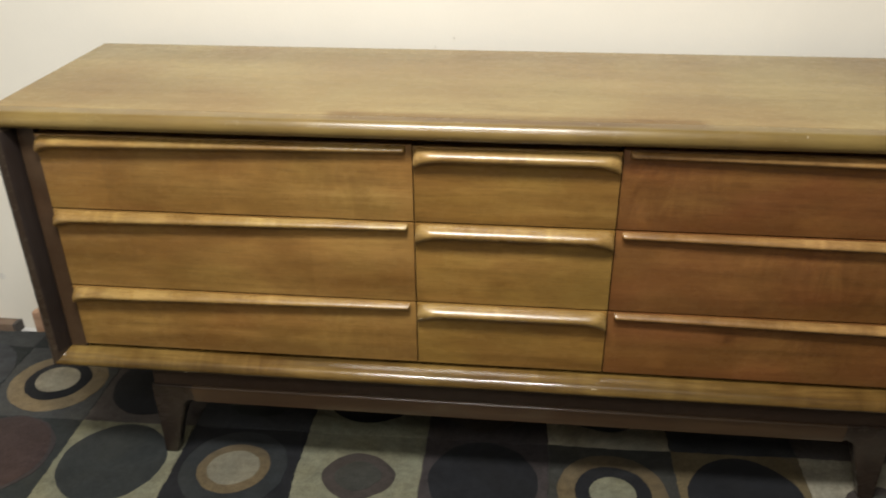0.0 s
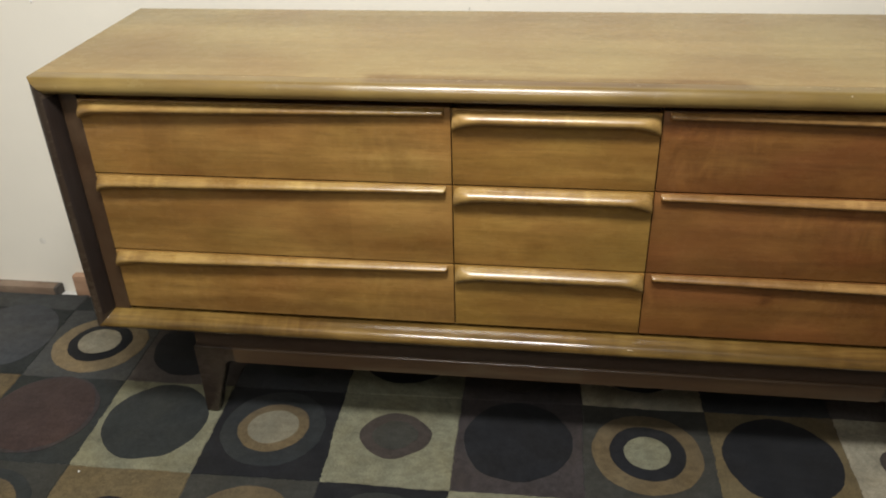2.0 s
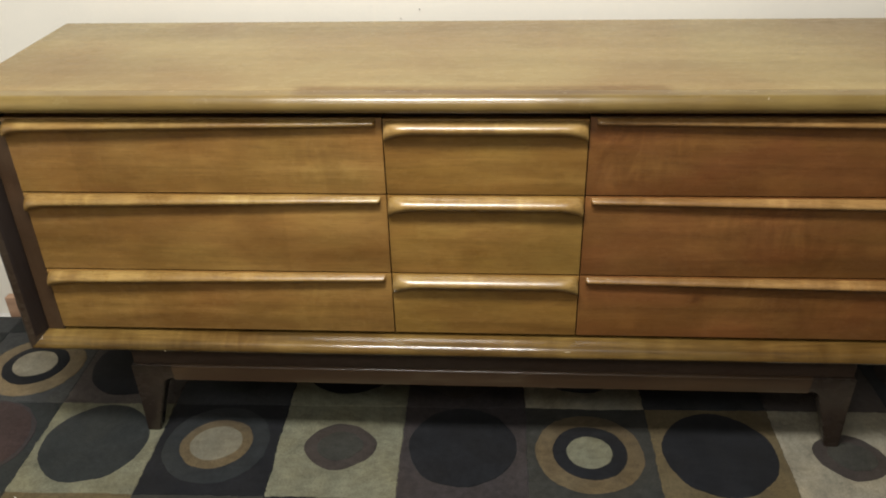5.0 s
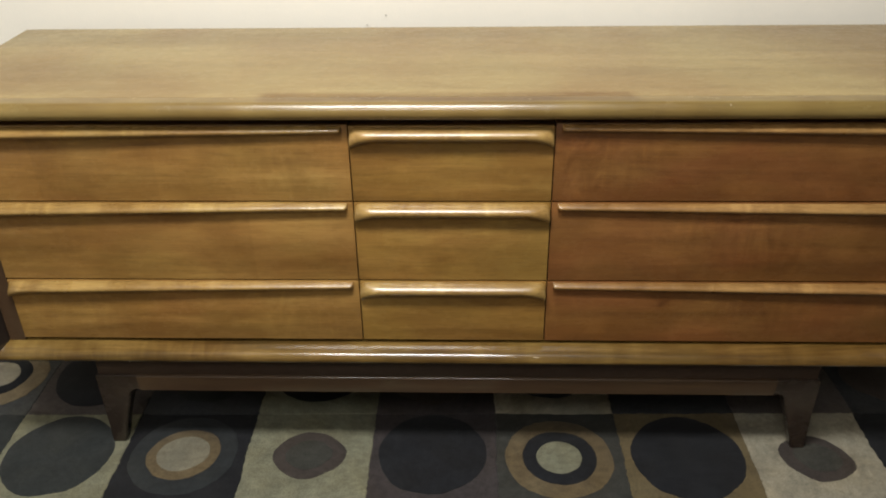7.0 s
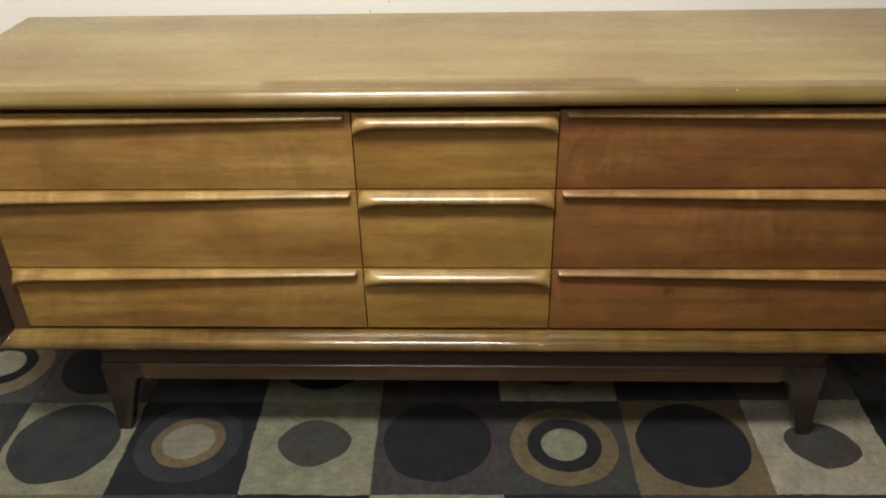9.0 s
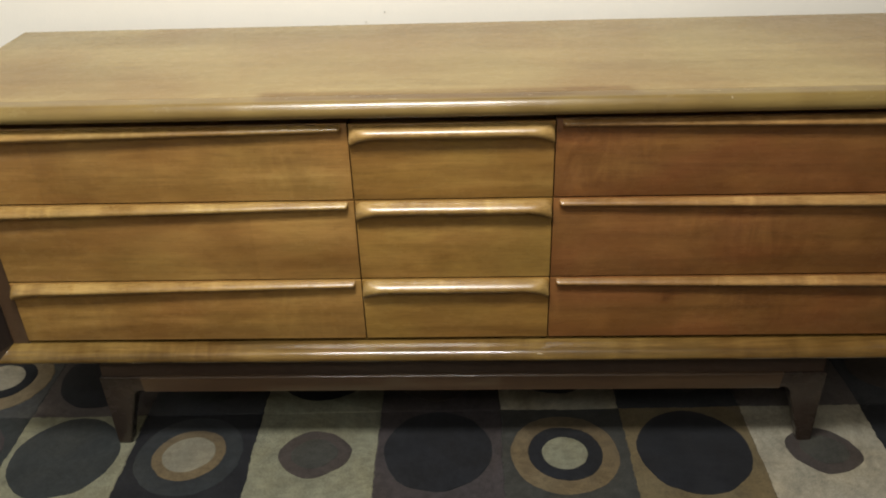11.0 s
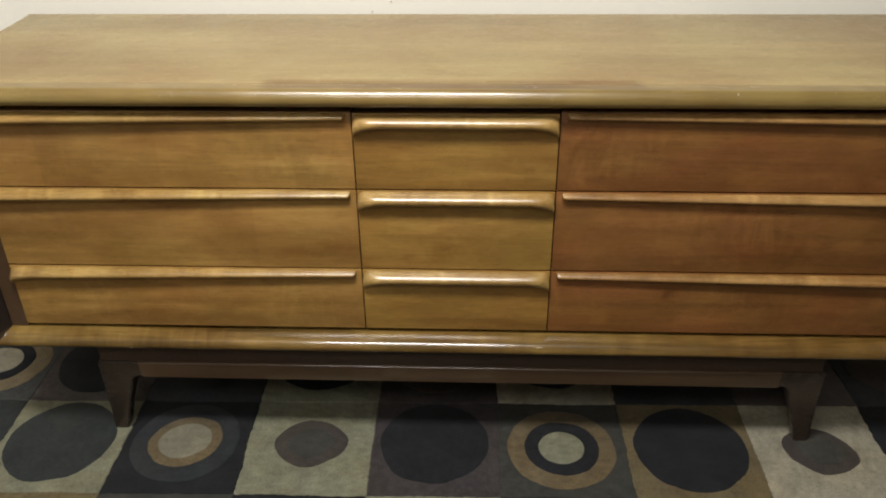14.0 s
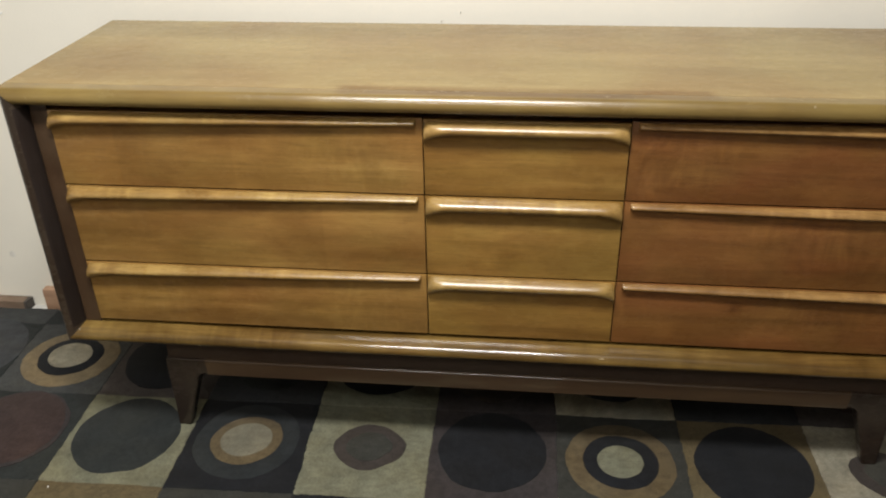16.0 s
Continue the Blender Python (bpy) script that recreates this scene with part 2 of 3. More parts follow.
M_FRONT_RED = wood("drawer_red_brown", (0.1052, 0.0442, 0.0122), (0.1613, 0.0683, 0.0192), (0.2258, 0.102, 0.03), rough=0.36, grain=(1.5, 20, 26), figure=(7, 3, 12), pore=0.36, wide=0.34, curl=0.8, streaks=0.10, knots=0.9, spec=0.4, ripple=0.8, aged=0.5)
M_PULL = wood("pull_wood", (0.1985, 0.1219, 0.0386), (0.2737, 0.173, 0.0573), (0.3447, 0.2286, 0.0824), rough=0.3, grain=(2.0, 30, 30), figure=(14, 3, 3), coat=0.5, gloss=0.19, streaks=0.45, wide=0.24, curl=1.0, ripple=0.9, pore=0.55, spec=0.35)
M_PULL_WARM = wood("pull_wood_warm", (0.1786, 0.0975, 0.0324), (0.2464, 0.1384, 0.0482), (0.3103, 0.1829, 0.0692), rough=0.3, grain=(2.0, 30, 30), figure=(14, 3, 3), coat=0.5, gloss=0.19, streaks=0.45, wide=0.24, curl=1.0, ripple=0.9, pore=0.55, spec=0.35)
M_BASE = wood("base_dark_walnut", (0.0453, 0.0274, 0.015), (0.0657, 0.0395, 0.0215), (0.0925, 0.0564, 0.0316), rough=0.4, grain=(2.4, 40, 40), coat=1.0, gloss=0.11, wide=0.35, curl=0.4, spec=0.3)
M_LEG = wood("leg_dark_walnut", (0.0224, 0.015, 0.0113), (0.0328, 0.0218, 0.0161), (0.0465, 0.0316, 0.0232), rough=0.42, grain=(40, 40, 2.4), coat=0.5, gloss=0.2, wide=0.35, curl=0.4, spec=0.3)
M_PLINTH = wood("plinth_walnut", (0.0304, 0.0187, 0.0128), (0.0426, 0.027, 0.0188), (0.0569, 0.0361, 0.0255), rough=0.5, grain=(2.4, 40, 40), coat=0.1, wide=0.4, curl=0.3, spec=0.3)
M_INSIDE = plain("shadow_gap_wood", (0.035, 0.016, 0.009), 0.8)
M_WALL = paint("wall_cream", (0.79, 0.755, 0.668))
# out of view: far walls and ceiling toned down so less light bounces back
M_WALL_FAR = paint("wall_unseen_tan", (0.42, 0.39, 0.34))
M_CEIL = paint("ceiling_unseen", (0.62, 0.60, 0.56))
M_FLOOR = plain("floor_concrete", (0.08, 0.074, 0.066), 0.8)
M_PLANK = wood("plank_grey_brown", (0.105, 0.0765, 0.0561), (0.1938, 0.1445, 0.1105), (0.2988, 0.238, 0.187), rough=0.65, grain=(3, 24, 24), figure=(9, 6, 6), coat=0.0)
M_SAWN = plain("sawn_grey", (0.075, 0.066, 0.058), 0.8)
M_PALE = plain("floor_pale", (0.72, 0.71, 0.68), 0.6)
M_BOARD = wood("board_redwood", (0.30, 0.18, 0.12), (0.40, 0.25, 0.17), (0.50, 0.33, 0.23), rough=0.6, grain=(2, 24, 24), coat=0.0)
M_DOT = plain("nail_hole", (0.30, 0.27, 0.23), 0.8)
M_SMUDGE = plain("smudge_grey", (0.745, 0.72, 0.655), 0.8)
M_NICK = plain("bare_wood", (0.52, 0.42, 0.27), 0.6)
M_CHIP = plain("white_chip", (0.9, 0.9, 0.88), 0.6)

PILE = {
    "cream": pile("pile_cream", (0.1358, 0.1321, 0.0902), 0.26),
    "beige": pile("pile_beige", (0.2118, 0.1912, 0.1412), 0.26),
    "sand": pile("pile_sand", (0.1500, 0.1160, 0.0700), 0.2),
    # umber lightened to make up for weak light under the dresser
    "umber_lifted": pile("pile_umber_lifted", (0.0575, 0.0489, 0.0454), 0.2),
    "tan": pile("pile_tan", (0.0903, 0.068, 0.0381), 0.22),
    "brown": pile("pile_brown", (0.092, 0.071, 0.038), 0.22),
    "maroon": pile("pile_maroon", (0.0410, 0.0275, 0.0249), 0.2),
    "taupe": pile("pile_taupe", (0.0396, 0.0326, 0.0285), 0.2),
    "slate": pile("pile_slate", (0.0223, 0.0246, 0.0238), 0.2),
    "ash": pile("pile_ash", (0.0198, 0.0220, 0.0228), 0.22),
    "moss": pile("pile_moss", (0.0308, 0.0306, 0.0264), 0.2),
    "grey": pile("pile_grey", (0.0359, 0.035, 0.0294), 0.2),
    # lighter moss for the left end, with the wall's bounced light in its colour
    "moss_lit": pile("pile_moss_lit", (0.048, 0.0494, 0.048), 0.2),
    "dusk": pile("pile_dusk", (0.0464, 0.0487, 0.0514), 0.25),
    "pearl": pile("pile_pearl", (0.1344, 0.1222, 0.0884), 0.16),
    "charcoal": pile("pile_charcoal", (0.0249, 0.0263, 0.0283), 0.2),
    "umber": pile("pile_umber", (0.0352, 0.0298, 0.0294), 0.2),
    "black": pile("pile_black", (0.0114, 0.0119, 0.0134), 0.25),
}


# ---- builders ----
def mesh_object(name, bm, material, parent=None, label="", smooth=True):
    bmesh.ops.recalc_face_normals(bm, faces=bm.faces[:])
    data = bpy.data.meshes.new(name)
    bm.to_mesh(data)
    bm.free()
    data.materials.append(material)
    if smooth:
        data.shade_smooth()
        data.set_sharp_from_angle(angle=radians(38))
    ob = new(name, data)
    if parent is not None:
        ob.parent = parent
    if label:
        tagged(ob, label)
    return ob


def part(name, bm, material, parent, label=""):
    return mesh_object(name, bm, material, parent, label)


def box(x0, x1, y0, y1, z0, z1, bevel=0.0, segments=2):
    bm = bmesh.new()
    bmesh.ops.create_cube(bm, size=1, matrix=Matrix.LocRotScale(((x0 + x1) / 2, (y0 + y1) / 2, (z0 + z1) / 2), None, (x1 - x0, y1 - y0, z1 - z0)))
    if bevel:
        bmesh.ops.bevel(bm, geom=bm.edges[:], offset=bevel, segments=segments, profile=0.6, affect="EDGES")
    return bm


def loft(rings, bm=None):
    """A closed skin over rings of equal length, with caps."""
    bm = bm or bmesh.new()
    rows = [[bm.verts.new(p) for p in ring] for ring in rings]
    n = len(rows[0])
    for a, b in zip(rows, rows[1:]):
        for i in range(n):
            bm.faces.new((a[i], a[(i + 1) % n], b[(i + 1) % n], b[i]))
    bm.faces.new(rows[0][::-1])
    bm.faces.new(rows[-1])
    return bm


# ---- room ----
WALL_Y, CEIL, WEST, EAST, BACK = 0.52, 2.45, -2.25, 3.4, -3.6
FLOOR = -0.012
tagged(mesh_object("floor", box(WEST, EAST, BACK, WALL_Y, FLOOR - 0.1, FLOOR), M_FLOOR), "plain dark grey floor under the patterned rug", "floor", kind="structure")
tagged(mesh_object("wall_north", box(WEST - 0.1, EAST + 0.1, WALL_Y, WALL_Y + 0.1, FLOOR - 0.1, CEIL), M_WALL), "cream painted wall with small nail holes", "wall", kind="structure")
tagged(mesh_object("wall_south", box(WEST - 0.1, EAST + 0.1, BACK - 0.1, BACK, FLOOR - 0.1, CEIL), M_WALL_FAR), "unseen tan wall, toned down to limit bounced light", "wall", kind="structure")
tagged(mesh_object("wall_west", box(WEST - 0.1, WEST, BACK, WALL_Y, FLOOR - 0.1, CEIL), M_WALL), "plain cream painted wall", "wall", kind="structure")
tagged(mesh_object("wall_east", box(EAST, EAST + 0.1, BACK, WALL_Y, FLOOR - 0.1, CEIL), M_WALL_FAR), "unseen tan wall, toned down to limit bounced light", "wall", kind="structure")
tagged(mesh_object("ceiling", box(WEST - 0.1, EAST + 0.1, BACK - 0.1, WALL_Y + 0.1, CEIL, CEIL + 0.1), M_CEIL), "unseen ceiling, toned down to limit bounced light", "ceiling", kind="structure")

# ---- dresser ----
HALF_L, DEPTH, TOP, BOTTOM, THICK = 0.897, 0.457, 0.790, 0.265, 0.035
dresser = tagged(new("dresser"), "long nine-drawer walnut dresser with sculpted pulls, standing on a rug", "dresser")


LIP_Y = 0.0355


def edge_profile(bevelled=False):
    """(depth, inset) round the front of one board of the case, from the flat outside to the inside.
    The top's lip slopes forward, turns over a full front and curls under; the other boards have a rounded nose and a bevel."""
    pts = []
    if bevelled:
        nose, back_out = 0.0125, 0.0245
        for k in range(13):
            a = k / 12 * math.pi / 2
            pts.append((back_out * (1 - math.sin(a)), nose * (1 - math.cos(a))))
        for k in range(1, 8):
            a = k / 7 * radians(70.5)
            pts.append((0.012 * (1 - math.cos(a)), nose + 0.0148 * math.sin(a)))
        return pts + [(0.018, 0.0302), (0.0285, THICK)]
    y = z = 0.0
    pts.append((y, z))
    for n0, n1, length, steps in ((84, 58, 0.004, 3), (54, 22, 0.0125, 7), (20, -52, 0.0185, 9), (-55, -84, 0.009, 3)):
        for k in range(steps):
            n = radians(n0 + (n1 - n0) * (k + 0.5) / steps)
            y, z = y + math.sin(n) * length / steps, z + math.cos(n) * length / steps
            pts.append((y, z))
    front = max(p[0] for p in pts)
    return [(front - p, q) for p, q in pts]


def case_board(side, start=DEPTH, front=True):
    """A mitred board of the case, with or without its rounded front."""
    if front:
        pts = [(start, 0.0)] + edge_profile(side != "top")
        pts.append((start, pts[-1][1]))
    else:
        pts = [(DEPTH, 0.0), (start + 0.0014, 0.0), (start + 0.0004, 0.0005), (start, 0.0016), (start, THICK), (DEPTH, THICK)]
    if side in ("top", "bottom"):
        z = (lambda d: TOP - d) if side == "top" else (lambda d: BOTTOM + d)
        return loft([[(s * (HALF_L - d), y, z(d)) for y, d in pts] for s in (-1, 1)])
    s = -1 if side == "left" else 1
    return loft([[(s * (HALF_L - d), y, z(d)) for y, d in pts] for z in (lambda d: BOTTOM + d, lambda d: TOP - d)])


top_board = part("top", case_board("top", LIP_Y + 0.0016, False), M_TOP, dresser, "golden-brown walnut veneered top")
lip = part("lip", case_board("top", LIP_Y), M_LIP, top_board, "rounded glossy walnut front lip")
bottom_board = part("bottom_board", case_board("bottom"), M_CASE, dresser, "rounded glossy walnut bottom rail")
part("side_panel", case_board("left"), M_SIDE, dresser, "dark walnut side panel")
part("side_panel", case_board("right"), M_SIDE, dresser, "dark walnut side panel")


def inner_edge(s):
    """The dark-stained inner slope of a side panel's front edge."""
    pts = [(y - 0.0004, d + 0.0005) for y, d in edge_profile(True)[-6:]]
    pts += [(0.0305, THICK + 0.0005), (0.0305, THICK - 0.004), (0.016, 0.022)]
    return loft([[(s * (HALF_L - d), y, z) for y, d in pts] for z in (BOTTOM + THICK + 0.002, TOP - THICK - 0.002)])


for s in (-1, 1):
    part("inner_edge", inner_edge(s), M_LINER, dresser, "dark-stained inner edge of the side")
part("back_panel", box(-HALF_L + 0.03, HALF_L - 0.03, DEPTH - 0.014, DEPTH - 0.006, BOTTOM + 0.03, TOP - 0.03), M_INSIDE, dresser)
part("carcass", box(-0.853, 0.853, 0.0505, DEPTH - 0.02, BOTTOM + THICK + 0.001, TOP - THICK - 0.001), M_INSIDE, dresser, "dark inner carcass seen in the gaps")
part("stile", box(-0.861, -0.829, 0.031, 0.050, BOTTOM + THICK, TOP - THICK, 0.001, 1), M_STILE, dresser)
part("stile", box(0.829, 0.861, 0.031, 0.050, BOTTOM + THICK, TOP - THICK, 0.001, 1), M_STILE, dresser)

FACE = 0.028
COLUMNS = [(-0.8275, -0.1710, "left"), (-0.1690, 0.1720, "middle"), (0.1740, 0.8275, "right")]
ROWS = [(0.6045, 0.7428), (0.4437, 0.6014), (0.3092, 0.4404)]


def pull_profile():
    """(reach, drop) over a pull, both from 0 to 1: a narrow flat top, a full rounded front and a hollow underside."""
    y = z = 0.0
    pts = [(0.0, 0.0)]
    for n0, n1, length, steps in ((84, 76, 0.10, 2), (66, 36, 0.42, 6), (34, -55, 0.48, 8)):
        for k in range(steps):
            n = radians(n0 + (n1 - n0) * (k + 0.5) / steps)
            y, z = y + math.sin(n) * length / steps, z + math.cos(n) * length / steps
            pts.append((y, z))
    wide, high = max(p[0] for p in pts), pts[-1][1]
    pts = [(p / wide, q / high) for p, q in pts]
    for k in range(1, 6):
        f = k / 5
        pts.append((pts[16][0] * (1 - f) ** 0.8, 1 - 0.30 * math.sin(f * math.pi / 2)))
    return pts


PULL = pull_profile()


def pull_sections(x0, x1, top, curl0, curl1, p0, p1, h0, h1):
    """Along a lip pull: x, projection, top and bottom. They change from end to end; a curled end bends down along the drawer's side."""
    span, count = x1 - x0, 84
    for k in range(count + 1):
        s = 0.5 - 0.5 * math.cos(math.pi * k / count)
        p, h = p0 + (p1 - p0) * s, h0 + (h1 - h0) * s
        sink = deep = 0.0
        for dist, curl in ((s * span, curl0), ((1 - s) * span, curl1)):
            if curl:
                corner = 0.012
                sink += corner - math.sqrt(max(corner ** 2 - max(corner - dist, 0.0) ** 2, 0.0))
                deep += curl * max(1 - dist / 0.050, 0.0) ** 2.6
                p *= 0.62 + 0.38 * math.sin(min(dist / 0.030, 1.0) * math.pi / 2)
            elif dist < 0.006:
                end = math.sqrt(1 - (1 - dist / 0.006) ** 2)
                p, h = p * (0.4 + 0.6 * end), h * (0.6 + 0.4 * end)
        yield x0 + span * s, p, top - sink, top - h - deep


def pull_mesh(*shape):
    rings = []
    for x, p, high, low in pull_sections(*shape):
        drop = high - low
        ring = [(x, FACE + 0.004, high - 0.0002)]
        ring += [(x, FACE - p * q, high - drop * d) for q, d in PULL]
        ring.append((x, FACE + 0.004, high - drop * PULL[-1][1]))
        rings.append(ring)
    return loft(rings)


def add_cove(bm, *shape):
    """The hollow sweep with which a drawer front runs out of the underside of its pull."""
    rings = []
    for x, p, high, low in pull_sections(*shape):
        reach, start = 0.012 + 1.15 * p, low + 0.0035
        ring = [(x, FACE + 0.003, start)]
        ring += [(x, FACE - 0.0002 - 0.45 * p * (1 - k / 9) ** 2.6, start - reach * k / 9) for k in range(10)]
        ring.append((x, FACE + 0.003, start - reach))
        rings.append(ring)
    return loft(rings, bm)


for x0, x1, place in COLUMNS:
    for z0, z1 in ROWS:
        if z1 > 0.7 and place != "middle":
            z1 += 0.0045 if place == "right" else 0.002
        mat = {"left": M_FRONT, "middle": M_FRONT_MID, "right": M_FRONT_RED}[place]
        tone = {"left": "wide amber walnut drawer front", "middle": "narrow brown walnut drawer front", "right": "wide red-brown walnut drawer front"}[place]
        if place == "middle":
            shape = (x0 + 0.001, x1 - 0.001, z1 - 0.0016, 0.014, 0.014, 0.0192, 0.0192, 0.0204, 0.0204)
        elif place == "left":
            shape = (x0 + 0.001, x1 - 0.010, z1 - 0.0016, 0.012, 0, 0.0195, 0.0105, 0.0186, 0.0108)
        else:
            shape = (x0 + 0.010, x1 - 0.001, z1 - 0.0016, 0, 0.012, 0.0096, 0.0178, 0.0104, 0.0170)
        front = box(x0, x1, FACE, 0.0500, z0, z1, 0.0009, 2)
        drawer = part("drawer", add_cove(front, *shape), mat, dresser, tone)
        part("pull", pull_mesh(*shape), M_PULL_WARM if place == "right" else M_PULL, drawer, "polished sculpted wooden lip pull")


# base frame with tapered legs
BASE_TOP, BASE_LOW = 0.2140, 0.1725


def leg_mesh(sx, back):
    """Tapered leg that rakes a little outwards; its inner edge curves into the rail."""
    outline = [(0.737, 0.0), (0.7255, 0.100), (0.7135, BASE_TOP - 0.003), (0.711, BASE_TOP), (0.632, BASE_TOP), (0.632, BASE_LOW)]
    for k in range(1, 8):
        a = math.pi / 2 * k / 7
        outline.append((0.637 + 0.022 * math.sin(a), BASE_LOW - 0.022 * (1 - math.cos(a))))
    outline += [(0.684, 0.080), (0.709, 0.0)]
    near, far = [], []
    for x, z in outline:
        f = min(z / BASE_TOP, 1.0)
        y0 = 0.073 - 0.042 * f
        y1 = y0 + 0.027 + 0.016 * f
        near.append((sx * x, 0.45 - y0 if back else y0, z))
        far.append((sx * x, 0.45 - y1 if back else y1, z))
    bm = loft([near, far])
    face_y = near[3][1]
    rim = [e for e in bm.edges if all(v.co.z > BASE_TOP - 0.0001 and abs(v.co.y - face_y) < 0.0001 for v in e.verts)]
    bmesh.ops.bevel(bm, geom=rim, offset=0.0048, segments=5, profile=0.5, affect="EDGES")
    bmesh.ops.bevel(bm, geom=[e for e in bm.edges if e.is_manifold and e.calc_face_angle(0) > 0.9 and max(abs(v.co.x) for v in e.verts) > 0.634], offset=0.0022, segments=2, affect="EDGES")
    return bm


for sx in (-1, 1):
    for back in (False, True):
        part("leg", leg_mesh(sx, back), M_LEG, dresser, "dark tapered wooden leg")
    part("side_rail", box(sx * 0.697 - 0.011, sx * 0.697 + 0.011, 0.076, 0.374, BASE_LOW, BASE_TOP - 0.001, 0.002), M_BASE, dresser)


def rail_mesh(y0, y1):
    pts = [(y1, BASE_LOW), (y0 + 0.0060, BASE_LOW)]
    for k in range(6):
        a = k / 5 * math.pi / 2
        pts.append((y0 + 0.005 * (1 - math.cos(a)), BASE_TOP - 0.005 + 0.005 * math.sin(a)))
    pts.append((y1, BASE_TOP))
    return loft([[(x, y, z) for y, z in pts] for x in (-0.6318, 0.6318)])


part("front_rail", rail_mesh(0.0312, 0.068), M_BASE, dresser, "dark glossy base rail")
part("back_rail", box(-0.6318, 0.6318, 0.388, 0.4187, BASE_LOW, BASE_TOP, 0.002), M_BASE, dresser)
part("plinth", box(-0.7085, 0.7085, 0.0365, 0.385, BASE_TOP + 0.0004, BOTTOM - 0.0002), M_PLINTH, dresser, "recessed dark plinth")

# ---- rug: carved wool squares with rings ----
rug = tagged(new("rug"), "wool rug of cream, tan and black squares with ringed circles", "rug")
ORIGIN = Vector((-0.9655, -0.1145))
U, V = Vector((0.2645, 0.0042)), Vector((-0.0044, 0.2720))


def wobbly_disc(cx, cy, rx, ry, turn, seed, z, lump=0.03, power=2.0):
    count, ring = 110, []
    for k in range(count):
        a = 2 * math.pi * k / count
        c, s = math.cos(a), math.sin(a)
        r = (abs(c) ** power + abs(s) ** power) ** (-1 / power)
        r *= 1 + lump * noise.noise((2 * c + seed, 2 * s, seed * 0.7)) + 0.016 * noise.noise((9 * c, 9 * s + seed, 3.1)) + 0.012 * noise.noise((23 * c, 23 * s + seed, 6.3))
        px, py = rx * r * c, ry * r * s
        ct, st = math.cos(turn), math.sin(turn)
        ring.append((cx + px * ct - py * st, cy + px * st + py * ct))
    shrink = 0.985
    return loft([[(x, y, -0.004) for x, y in ring], [(x, y, z - 0.0008) for x, y in ring], [(cx + (x - cx) * shrink, cy + (y - cy) * shrink, z) for x, y in ring]])


def rug_square(row, col, z, frac=1.0):
    corners = [(col, row), (col + 1, row), (col + 1, row + frac), (col, row + frac)]
    ring = []
    for (a, b), (c, d) in zip(corners, corners[1:] + corners[:1]):
        for k in range(60):
            s = k / 60
            p = ORIGIN + U * (a + (c - a) * s) + V * (b + (d - b) * s)
            n = 0.0022 * noise.noise((p.x * 60, p.y * 60, 1.7)) + 0.0028 * noise.noise((p.x * 230, p.y * 230, 9.3)) + 0.004 * noise.noise((p.x * 7, p.y * 7, 4.2))
            ring.append((p.x + n, p.y + n * 0.8))
    mid = ORIGIN + U * (col + 0.5) + V * (row + 0.5 * frac)
    inner = [(mid.x + (x - mid.x) * 0.988, mid.y + (y - mid.y) * 0.988) for x, y in ring]
    return loft([[(x, y, FLOOR) for x, y in ring], [(x, y, z - 0.0015) for x, y in ring], [(x, y, z) for x, y in inner]])


